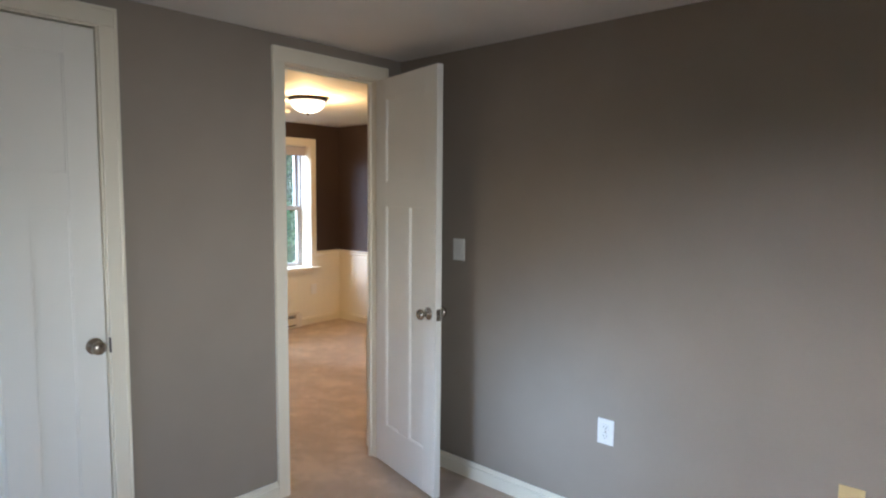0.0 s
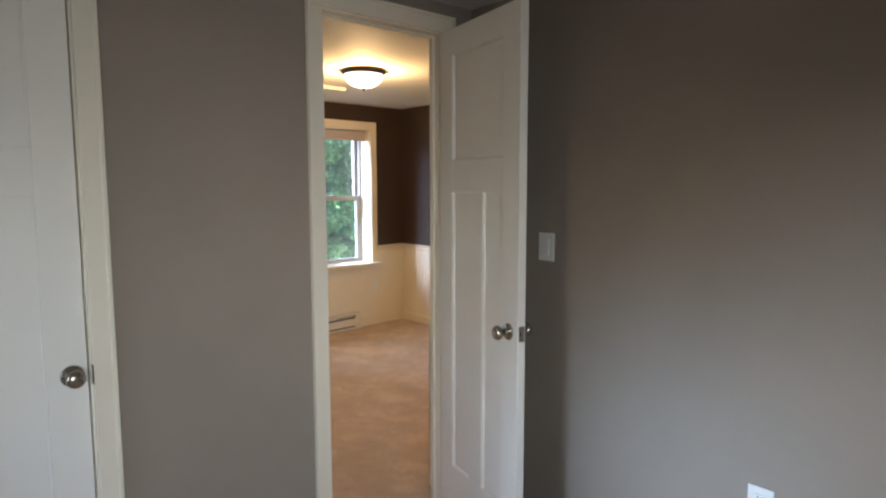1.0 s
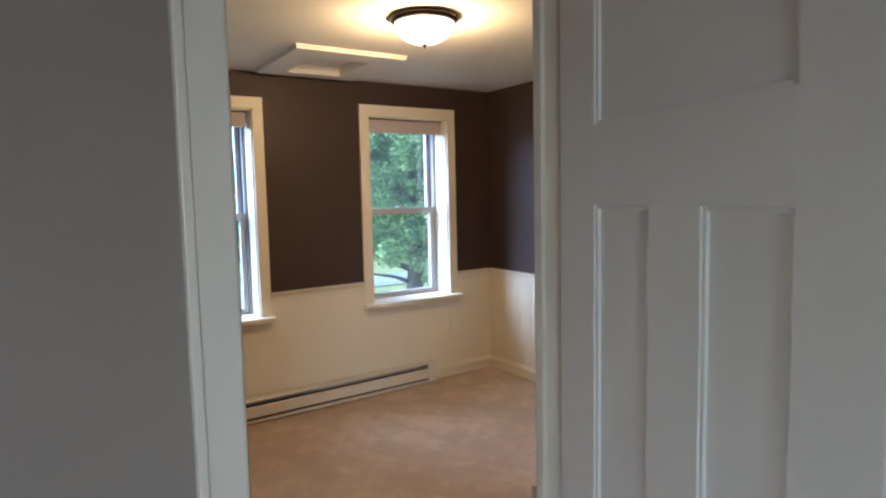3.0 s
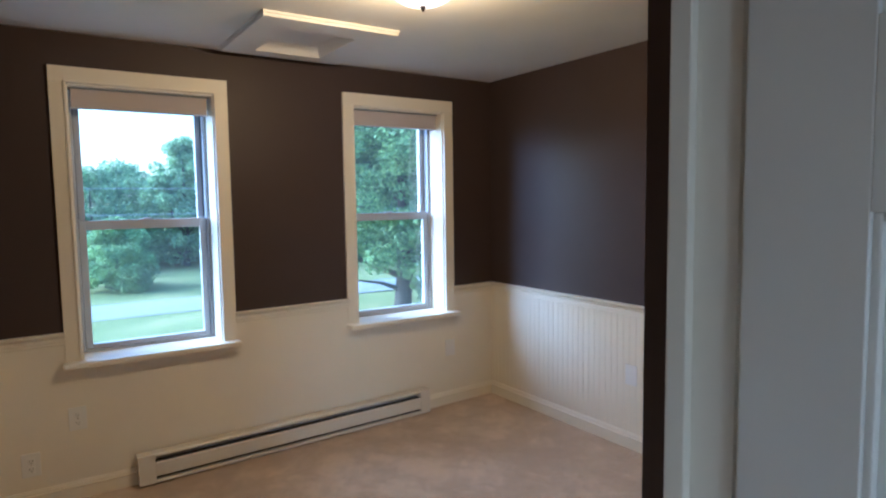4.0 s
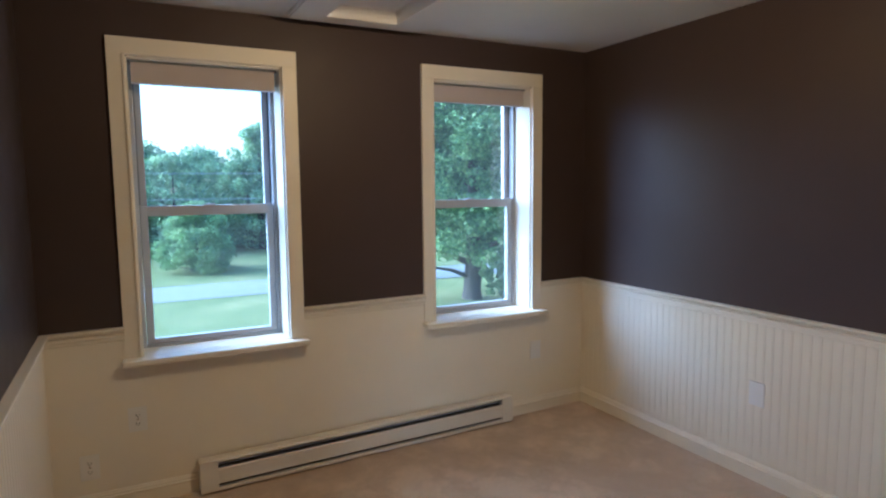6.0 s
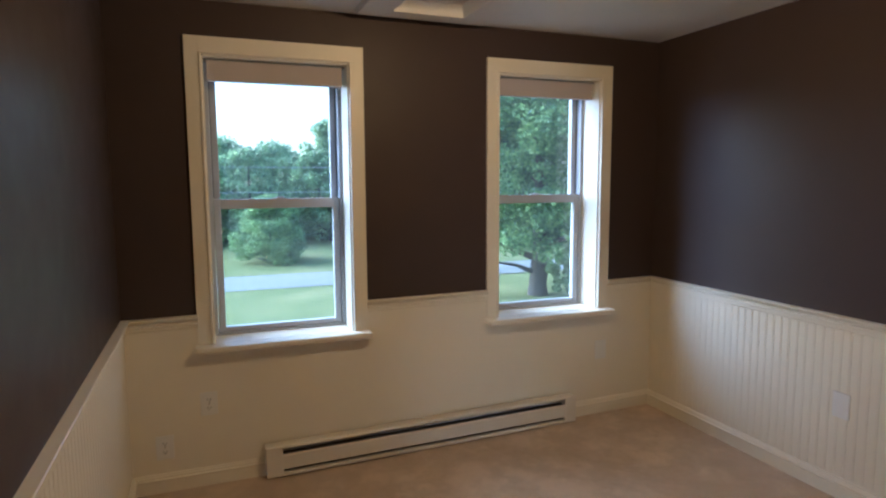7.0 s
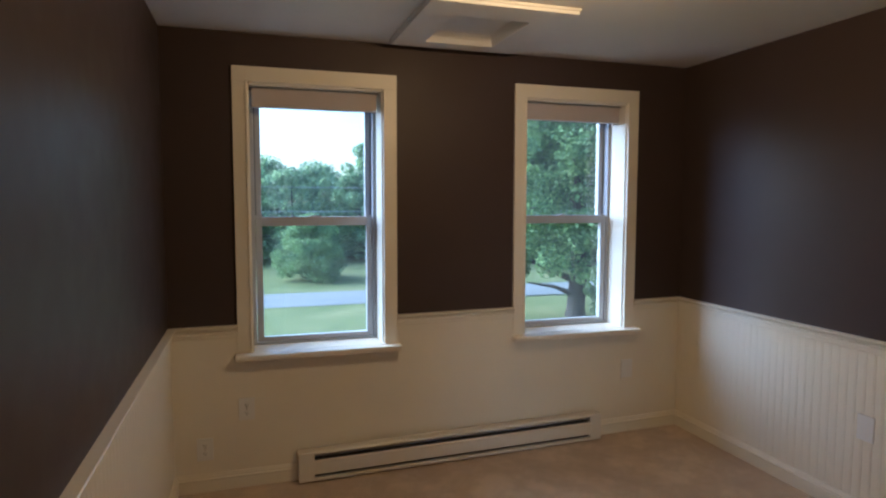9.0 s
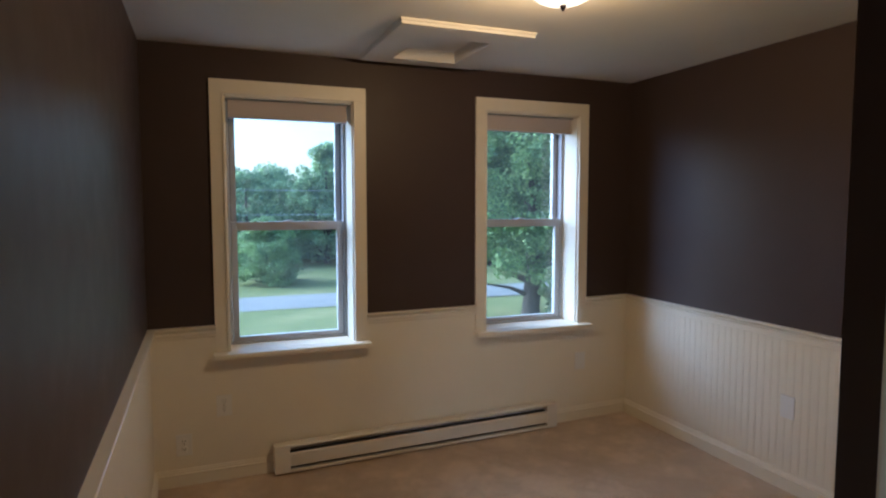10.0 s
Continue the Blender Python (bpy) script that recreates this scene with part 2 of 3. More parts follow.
def wall_with_holes(name, mat, axis, a0, a1, lo, hi, z0, z1, holes):
    """A wall of thickness a0..a1, running lo..hi, with upright holes (from, to, bottom, top)."""
    bm = bmesh.new()

    def put(p, q, za, zb):
        if q - p > 1e-4 and zb - za > 1e-4:
            box(bm, *((a0, a1, p, q) if axis == "x" else (p, q, a0, a1)), za, zb)
    at = lo
    for p, q, za, zb in holes:
        put(at, p, z0, z1)
        put(p, q, z0, za)
        put(p, q, zb, z1)
        at = q
    put(at, hi, z0, z1)
    return part(name, bm, mat)


def carpet_floor():
    """One carpet over both rooms, in strips along x."""
    bm = bmesh.new()
    lines = [(0.2, 0.0, -7.2, 1.3), (4.95, 0.0, -7.2, 1.3), (5.3, floor_z(5.3), -7.2, 1.3), (7.5, floor_z(7.5), -7.2, 1.3)]
    top = [[bm.verts.new((x, y, z if x < -4.0 else 0.0)) for x in (x0, -4.1, -3.95, x1)] for y, z, x0, x1 in lines]
    low = [[bm.verts.new((x, y, -0.12)) for x in (x0, -4.1, -3.95, x1)] for y, z, x0, x1 in lines]
    for i in range(3):
        for j in range(3):
            bm.faces.new((top[i][j], top[i][j + 1], top[i + 1][j + 1], top[i + 1][j]))
            bm.faces.new((low[i][j], low[i + 1][j], low[i + 1][j + 1], low[i][j + 1]))
        for j, k in ((0, 0), (3, 3)):
            bm.faces.new((top[i][j], top[i + 1][j], low[i + 1][j], low[i][j]))
    for i in (0, 3):
        for j in range(3):
            bm.faces.new((top[i][j], low[i][j], low[i][j + 1], top[i][j + 1]))
    bmesh.ops.recalc_face_normals(bm, faces=bm.faces)
    return part("floor", bm, M_CARPET)


structure(carpet_floor(), "beige cut-pile carpet with vacuum strokes and footprints", "carpet")
structure(wall_with_holes("wall_west", M_PLUM, "x", XW - 0.26, XW, YL - 0.15, YR + 0.15, -0.1, ZC, [(a, c, WZ0, WZ1) for a, c in WINDOWS]), "dark plum-brown painted wall with two windows", "wall")
structure(block("wall_south", M_PLUM, XW, XP - 0.06, YL - 0.14, YL, -0.1, ZC), "dark plum-brown painted side wall", "wall")
structure(block("wall_north", M_PLUM, XW, XS + 0.2, YR, YR + 0.14, -0.1, ZC), "dark plum-brown painted wall with a soft window sheen", "wall")
structure(blocks("wall_east", M_PLUM, [(XS, XP - 0.06, YS, YR, -0.1, ZC), (XS + 0.06, XP - 0.06, YL, YS, DH + 0.02, ZC)]), "dark plum-brown painted wall beside the doorway", "wall")
structure(wall_with_holes("wall_partition", M_GREY, "x", XP - 0.07, XP, Y0, D1 + 0.012, -0.1, 2.50, [(C0 - 0.02, C1 + 0.012, -0.1, DH + 0.03), (D0 - 0.025, D1 + 0.012, -0.1, DH + 0.02)]), "taupe-grey painted wall with a doorway and a closet", "wall")
structure(block("wall_partition_end", M_GREY, XP - 0.07, XP, D1 + 0.012, YG, -0.1, 2.50), "short taupe-grey painted wall beside the door", "wall")
structure(block("wall_bedroom_north", M_GREY, XP - 0.06, XE + 0.12, YG, YG + 0.012, -0.1, 2.50), "taupe-grey painted bedroom wall", "wall")
# Unseen far walls; place and openings chosen to shape the bedroom's light.
structure(wall_with_holes("wall_bedroom_east", M_GREY, "x", XE, XE + 0.12, Y0, YG, -0.1, 2.50, [(2.35, 3.45, 0.75, 2.05)]), "taupe-grey painted bedroom wall", "wall")
structure(wall_with_holes("wall_bedroom_south", M_GREY, "y", Y0 - 0.12, Y0, XP - 0.11, XE + 0.12, -0.1, 2.50, [(-3.35, -2.42, 0.90, 1.84)]), "taupe-grey painted bedroom wall with an unseen opening", "wall")
structure(block("wall_closet", M_GREY, XP - 0.75, XP - 0.70, 2.4, YL - 0.14, -0.1, 2.50), "plain closet back wall", "wall")
HATCH = (-6.67, 5.775)
hx0, hx1, hy0, hy1 = HATCH[0] - 0.275, HATCH[0] + 0.215, HATCH[1] - 0.195, HATCH[1] + 0.195
structure(blocks("ceiling", M_CEIL, [(XW - 0.26, hx0, YL - 0.14, YR + 0.14, ZC, ZC + 0.16), (hx1, XP - 0.06, YL - 0.14, YR + 0.14, ZC, ZC + 0.16), (hx0, hx1, YL - 0.14, hy0, ZC, ZC + 0.16), (hx0, hx1, hy1, YR + 0.14, ZC, ZC + 0.16)]), "white painted flat ceiling", "ceiling")
structure(block("ceiling_bedroom", M_CEIL, XP - 0.06, XE + 0.12, Y0 - 0.12, YG + 0.2, ZG, ZC + 0.16), "white painted bedroom ceiling", "ceiling")
structure(block("ceiling_closet", M_CEIL, XP - 0.75, XP - 0.06, 2.4, YL - 0.14, ZG, ZC + 0.16), "white painted closet ceiling", "ceiling")

# ---- trim ----
BASE = [(0, 0), (0.016, 0), (0.016, 0.060), (0.019, 0.063), (0.019, 0.069), (0.012, 0.072), (0.012, 0.080), (0.009, 0.083), (0.006, 0.092), (0, 0.092)]
CAP = [(0, -0.062), (0.015, -0.062), (0.018, -0.058), (0.018, -0.046), (0.023, -0.042), (0.023, -0.031), (0.017, -0.028), (0.017, -0.022), (0.028, -0.019), (0.030, -0.012), (0.038, -0.010), (0.040, -0.003), (0.036, 0), (0, 0)]


def run(name, profile, start, end, out, label, category, mat=M_TRIM):
    bm = bmesh.new()
    sweep(bm, profile, start, end, out)
    return structure(part(name, bm, mat), label, category)


def bases(start, end, out, depth=0.0):
    o = Vector(out) * depth
    run("baseboard", BASE, Vector(start) + o, Vector(end) + o, out, "cream-white painted baseboard on the carpet", "baseboard")


WD = 0.012                                    # the beadboard's depth
bases((XW, YL, 0), (XW, 4.95, 0), (1, 0, 0), WD)
bases((XW, 4.95, 0), (XW, YR, floor_z(YR)), (1, 0, 0), WD)
bases((XW, YR, floor_z(YR)), (XS, YR, floor_z(YR)), (0, -1, 0), WD)
bases((XW, YL, 0), (XP - 0.13, YL, 0), (0, 1, 0), WD)
bases((XS, YS, floor_z(YS)), (XS, YR, floor_z(YR)), (-1, 0, 0), WD)
bases((XP, C1 + 0.075, 0), (XP, D0 - 0.07, 0), (1, 0, 0))
bases((XP, YG, 0), (XE, YG, 0), (0, -1, 0))
bases((XE, Y0, 0), (XE, YG, 0), (-1, 0, 0))
bases((XP, Y0, 0), (XE, Y0, 0), (0, 1, 0))
bases((XP, Y0, 0), (XP, C0 - 0.075, 0), (1, 0, 0))
RAIL_LABEL = "cream-white moulded chair rail above the beadboard"
SA, SB = WINDOWS[0][0] - 0.073, WINDOWS[0][1] + 0.076
SC, SD = WINDOWS[1][0] - 0.073, WINDOWS[1][1] + 0.072
for ya, yb in ((YL, SA), (SB, SC), (SD, YR)):
    run("chair_rail", CAP, (XW, ya, rail_z(ya)), (XW, yb, rail_z(yb)), (1, 0, 0), RAIL_LABEL, "chair rail")
run("chair_rail", CAP, (XW, YR, rail_z(YR)), (XS, YR, rail_z(YR)), (0, -1, 0), RAIL_LABEL, "chair rail")
run("chair_rail", CAP, (XW, YL, rail_z(YL)), (XP - 0.13, YL, rail_z(YL)), (0, 1, 0), RAIL_LABEL, "chair rail")
run("chair_rail", CAP, (XS, YS + 0.05, rail_z(YS)), (XS, YR, rail_z(YR)), (-1, 0, 0), RAIL_LABEL, "chair rail")


# ---- windows ----
def window(name, a, c):
    """Double-hung vinyl window in a deep cream-painted opening; local x outwards to the room."""
    w = thing(name, Matrix.Identity(4), "white double-hung vinyl window in cream-painted wood casing", "window", kind="structure")
    f = XW
    cw = 0.078
    # casing with a raised inner bead
    for nm, rows in (("side_casing", (f, f + 0.018, a - cw, a - 0.004, 0.711, WZ1 + 0.004)), ("side_casing", (f, f + 0.018, c + 0.004, c + cw, 0.711, WZ1 + 0.0038)), ("head_casing", (f, f + 0.0185, a - cw, c + cw, WZ1 + 0.004, WZ1 + 0.083))):
        block(nm, M_TRIM, *rows, parent=w, bevel=0.001)
    for rows in ((f + 0.018, f + 0.024, a - 0.016, a - 0.005, 0.711, WZ1 + 0.004), (f + 0.018, f + 0.024, c + 0.005, c + 0.016, 0.711, WZ1 + 0.004), (f + 0.0185, f + 0.024, a - 0.016, c + 0.016, WZ1 + 0.005, WZ1 + 0.016)):
        block("casing_bead", M_TRIM, *rows, parent=w, bevel=0.002)
    block("window_sill", M_TRIM, f - 0.16, f + 0.0, a + 0.002, c - 0.002, 0.680, 0.7095, parent=w, bevel=0.004)
    block("sill_nose", M_TRIM, f + 0.001, f + 0.088, a - cw - 0.012, c + cw + 0.012, 0.682, 0.7105, parent=w, bevel=0.008)
    for rows in ((f - 0.16, f + 0.002, a - 0.012, a + 0.003, WZ0, WZ1), (f - 0.16, f + 0.002, c - 0.003, c + 0.012, WZ0, WZ1), (f - 0.16, f + 0.002, a + 0.003, c - 0.003, WZ1 - 0.004, WZ1 + 0.01)):
        block("window_jamb", M_TRIM, *rows, parent=w)
    # vinyl frame
    g = f - 0.16
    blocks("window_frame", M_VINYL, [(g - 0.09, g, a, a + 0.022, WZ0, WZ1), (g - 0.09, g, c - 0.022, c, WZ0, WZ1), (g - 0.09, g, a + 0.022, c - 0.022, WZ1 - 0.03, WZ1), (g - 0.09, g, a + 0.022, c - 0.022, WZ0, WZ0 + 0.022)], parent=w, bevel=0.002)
    blocks("sash_track", M_SHADE_METAL, [(g - 0.05, g - 0.044, a + 0.0222, a + 0.03, 1.42, WZ1 - 0.03), (g - 0.05, g - 0.044, c - 0.03, c - 0.0222, 1.42, WZ1 - 0.03)], parent=w)

    def sash(nm, x0, x1, za, zb, bottom, top):
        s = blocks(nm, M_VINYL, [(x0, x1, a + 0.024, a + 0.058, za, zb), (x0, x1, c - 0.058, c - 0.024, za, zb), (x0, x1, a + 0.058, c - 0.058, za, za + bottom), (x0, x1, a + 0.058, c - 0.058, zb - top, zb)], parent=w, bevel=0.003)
        xm = (x0 + x1) / 2
        p = block("pane", M_GLASS, xm - 0.003, xm + 0.003, a + 0.056, c - 0.056, za + bottom - 0.003, zb - top + 0.003, parent=s)
        p.visible_shadow = False
        return s
    sash("upper_sash", g - 0.082, g - 0.048, 1.362, WZ1 - 0.031, 0.042, 0.034)
    low = sash("lower_sash", g - 0.042, g - 0.006, WZ0 + 0.024, 1.412, 0.025, 0.05)
    bm = bmesh.new()
    ym = (a + c) / 2
    box(bm, g - 0.036, g - 0.008, ym - 0.028, ym + 0.028, 1.4125, 1.4165, 0.0015)
    lathe(bm, [(0.010, 1.4165), (0.010, 1.4195), (0.007, 1.421)], centre=(g - 0.022, ym, 0), steps=14)
    box(bm, g - 0.03, g - 0.012, ym - 0.002, ym + 0.030, 1.4185, 1.4215, 0.001)
    part("sash_lock", bm, M_VINYL, low, "white cam lock on the meeting rail")
    return w


for k, (a, c) in enumerate(WINDOWS):
    window("window_%d" % (k + 1), a, c)


def roller_blind(a, c):
    t = thing("window_blind", pose(XW - 0.075, (a + c) / 2, 1.985), "pale fabric blind drawn up under the window head", "blind", "window blinds")
    h = (c - a) / 2 - 0.006
    block("headrail", M_SHADE_METAL, -0.03, 0.025, -h, h, 0.094, 0.106, parent=t, bevel=0.002, label="grey headrail")
    for i in range(6):
        z = 0.012 + i * 0.0136
        block("fabric_fold", M_BLIND, -0.024, 0.021, -h + 0.012, h - 0.012, z, z + 0.0134, parent=t, bevel=0.0012)
    block("bottom_rail", M_BLIND, -0.026, 0.023, -h + 0.010, h - 0.010, 0.0, 0.0118, parent=t, bevel=0.003)
    return t


for a, c in WINDOWS:
    roller_blind(a, c)


# ---- doors ----
def panel_door(m, name, label, width, height, zk, backset=0.062):
    """Three-panel shaker door; local x from hinge to latch, local -y is the face that is seen."""
    d = thing(name, m, label, "door")
    th = 0.035
    st, mu = 0.108, 0.106
    pw = (width - 2 * st - mu) / 2
    bm = bmesh.new()
    z0, z1 = 0.012, height
    ins = 0.010
    zb, zl, zu, zt = 0.24, 1.485, 1.62, height - 0.11
    # stiles and rails stand proud of a thinner core
    box(bm, 0.03, width - 0.03, ins, th - ins, z0 + 0.05, z1 - 0.05)
    for r in ((0, st, z0, z1), (width - st, width, z0, z1), (st, width - st, z0, zb), (st, width - st, zl, zu), (st, width - st, zt, z1), (st + pw, st + pw + mu, zb, zl)):
        box(bm, r[0], r[1], 0, th, r[2], r[3], 0.0015)
    part("door_leaf", bm, M_DOOR, d)
    # stickings round the panels
    for (pa, pb, za, zc) in ((st, st + pw, zb, zl), (st + pw + mu, width - st, zb, zl), (st, width - st, zu, zt)):
        bm = bmesh.new()
        for y, s in ((ins, -1), (th - ins, 1)):
            y2 = y + s * 0.007
            lo, hi = min(y, y2), max(y, y2)
            box(bm, pa, pa + 0.007, lo, hi, za, zc, 0.002)
            box(bm, pb - 0.007, pb, lo, hi, za, zc, 0.002)
            box(bm, pa + 0.007, pb - 0.007, lo, hi, za, za + 0.007, 0.002)
            box(bm, pa + 0.007, pb - 0.007, lo, hi, zc - 0.007, zc, 0.002)
        part("panel_moulding", bm, M_DOOR, d)
    xk = width - backset
    for s, y in ((-1, 0.0), (1, th)):
        bm = bmesh.new()
        prof = [(0.033, 0.0), (0.033, 0.003), (0.030, 0.006), (0.014, 0.009), (0.0115, 0.014), (0.0115, 0.028), (0.017, 0.032), (0.024, 0.038), (0.0275, 0.046), (0.0275, 0.053), (0.023, 0.060), (0.013, 0.064), (0.004, 0.065)]
        lathe(bm, [(r, s * h) for r, h in prof], "y", (xk, y, zk), 28)
        bmesh.ops.recalc_face_normals(bm, faces=bm.faces)
        part("door_knob", bm, M_NICKEL, d, "satin nickel round knob with rose")
    bm = bmesh.new()
    box(bm, width, width + 0.002, 0.005, th - 0.005, zk - 0.029, zk + 0.029, 0.0005)
    box(bm, width + 0.002, width + 0.011, 0.011, th - 0.011, zk - 0.008, zk + 0.008, 0.002)
    part("latch_plate", bm, M_NICKEL, d, "satin nickel latch plate on the door edge")
    for z in (0.25, 1.12, 1.95):
        bm = bmesh.new()
        lathe(bm, [(0.006, z - 0.045), (0.006, z + 0.045)], "z", (-0.006, th + 0.004, 0), 12)
        part("hinge", bm, M_DOOR, d, "painted butt hinge barrel")
    return d


panel_door(pose(XP + 0.012, D1 - 0.012, 0, 0, 0, -12.6), "bedroom_door", "white three-panel door standing open into the grey bedroom", 0.602, DH - 0.002, 0.955)
panel_door(pose(XP - 0.012, C0 + 0.004, 0, 0, 0, 90), "closet_door", "white three-panel closet door, closed", 0.602, DH + 0.0, 0.935, 0.042)


def door_frame(name, a, c, top, depth, label):
    """Jamb lining, stop and casing round a doorway in the partition."""
    t = thing(name, Matrix.Identity(4), label, "door frame", kind="structure")
    blocks("jamb", M_TRIM, [(XP - depth, XP + 0.001, a - 0.02, a, 0, top + 0.018), (XP - 0.072, XP + 0.001, c, c + 0.012, 0, top + 0.018), (XP - depth, XP + 0.001, a, c, top, top + 0.018)], parent=t)
    blocks("door_stop", M_TRIM, [(XP - 0.064, XP - 0.042, a, a + 0.011, 0, top), (XP - 0.064, XP - 0.042, c - 0.011, c, 0, top), (XP - 0.064, XP - 0.042, a + 0.011, c - 0.011, top - 0.011, top)], parent=t, bevel=0.002)
    cw = 0.072
    for p, q, za, zb in ((a - cw, a - 0.005, 0, top + 0.006), (c + 0.005, c + cw, 0, top + 0.006), (a - cw, c + cw, top + 0.006, top + 0.078)):
        bm = bmesh.new()
        box(bm, XP, XP + 0.018, p, q, za, zb, 0.004)
        part("casing", bm, M_TRIM, t)
    for p, q, za, zb in ((a - cw, a - cw + 0.014, 0, top + 0.064), (c + cw - 0.014, c + cw, 0, top + 0.064), (a - cw, c + cw, top + 0.0645, top + 0.0785)):
        bm = bmesh.new()
        box(bm, XP + 0.0175, XP + 0.024, p, q, za, zb, 0.003)
        part("backband", bm, M_TRIM, t)
    return t


fr = door_frame("door_1", D0, D1, DH, 0.072, "cream-white painted door frame between the two rooms")
blocks("jamb_extension", M_TRIM, [(XS + 0.082, XP - 0.0725, D1 + 0.02, YS - 0.002, 0, DH + 0.018), (XP - 0.0725, XP - 0.06, D1 + 0.0125, YS - 0.002, 0, DH + 0.018)], parent=fr)
fc = door_frame("door_2", C0, C1, DH + 0.006, 0.072, "cream-white painted closet door frame")
block("strike_plate", M_BRONZE, XP - 0.002, XP + 0.019, C1 + 0.004, C1 + 0.0065, 0.905, 0.965, parent=fc, label="dark strike plate lip")

# ---- ceiling hatch and lamp ----
h = thing("attic_hatch", pose(*HATCH, ZC), "white framed attic hatch with recessed panel in the ceiling", "hatch")
HX, HY = 0.385, 0.345
bm = bmesh.new()
outer = [(-HX, -HY), (HX, -HY), (HX, HY), (-HX, HY)]
inner = [(-0.265, -0.185), (0.205, -0.185), (0.205, 0.185), (-0.265, 0.185)]
deep = [(-0.248, -0.170), (0.188, -0.170), (0.188, 0.170), (-0.248, 0.170)]
rows = [[bm.verts.new((x, y, z)) for x, y in pts] for pts, z in ((outer, 0.0), (outer, -0.010), ([(x * 0.985, y * 0.985) for x, y in outer], -0.012), ([(x * 0.985, y * 0.985) for x, y in outer], -0.023), ([(x * 0.978, y * 0.978) for x, y in outer], -0.026), (inner, -0.026), (deep, 0.034))]
for a, c in zip(rows, rows[1:]):
    for i in range(4):
        j = (i + 1) % 4
        bm.faces.new((a[i], a[j], c[j], c[i]))
bmesh.ops.recalc_face_normals(bm, faces=bm.faces)
part("hatch_frame", bm, M_CEIL, h)
block("hatch_panel", M_CEIL, -0.26, 0.20, -0.182, 0.182, 0.0335, 0.05, parent=h)

lamp = thing("ceiling_lamp", pose(LAMP_XY[0], LAMP_XY[1], ZC), "lit white glass bowl lamp with dark bronze rim on the ceiling", "ceiling lamp")
bm = bmesh.new()
lathe(bm, [(0.05, 0), (0.157, -0.0005), (0.161, -0.008), (0.159, -0.018), (0.152, -0.026), (0.147, -0.030), (0.135, -0.030)], "z", steps=56)
bmesh.ops.recalc_face_normals(bm, faces=bm.faces)
part("rim", bm, M_BRONZE, lamp, "dark bronze metal rim")
bm = bmesh.new()
lathe(bm, [(0.141, -0.027)] + [(0.141 * math.cos(a), -0.030 - 0.096 * math.sin(a)) for a in [i * math.pi / 2 / 14 for i in range(14)]] + [(0.008, -0.1262)], "z", steps=56)
bmesh.ops.recalc_face_normals(bm, faces=bm.faces)
bowl = part("glass_bowl", bm, M_BOWL, lamp, "glowing white glass bowl")
bowl.visible_shadow = False
bm = bmesh.new()
lathe(bm, [(0.004, -0.122), (0.011, -0.125), (0.012, -0.130), (0.007, -0.137), (0.004, -0.144), (0.002, -0.146)], "z", steps=20)
bmesh.ops.recalc_face_normals(bm, faces=bm.faces)
part("finial", bm, M_BRONZE, lamp, "small dark bronze finial")

# ---- baseboard heater ----
HY0, HY1 = 4.93, 6.748
ht = thing("baseboard_heater", pose(XW + WD + 0.017, HY0, 0.0, 1.0), "long cream enamel electric baseboard heater along the wall", "heater")
L = HY1 - HY0
ZB, ZT = 0.010, 0.168
block("back_plate", M_ENAMEL, 0.0, 0.006, 0.002, L - 0.002, ZB + 0.004, ZT - 0.002, parent=ht)
bm = bmesh.new()
sweep(bm, [(0.006, ZT - 0.010), (0.052, ZT - 0.008), (0.058, ZT - 0.013), (0.062, ZT - 0.011), (0.056, ZT - 0.002), (0.050, ZT), (0.0, ZT), (0.0, ZT - 0.004)], (0, 0.0, 0), (0, L, 0), (1, 0, 0))
part("top_hood", bm, M_ENAMEL, ht)
bm = bmesh.new()
sweep(bm, [(0.060, 0.046), (0.063, 0.046), (0.064, 0.116), (0.056, 0.122), (0.055, 0.119), (0.061, 0.115)], (0, 0.055, 0), (0, L - 0.055, 0), (1, 0, 0))
part("front_panel", bm, M_ENAMEL, ht)
block("bottom_lip", M_ENAMEL, 0.006, 0.064, 0.055, L - 0.055, ZB, ZB + 0.017, parent=ht, bevel=0.002)
block("heating_element", M_ELEMENT, 0.012, 0.048, 0.05, L - 0.05, 0.030, 0.120, parent=ht, label="dark finned element inside")
for y0, y1 in ((0.0, 0.085), (L - 0.075, L)):
    block("end_cap", M_ENAMEL, 0.001, 0.066, y0, y1, ZB, ZT + 0.001, parent=ht, bevel=0.004)


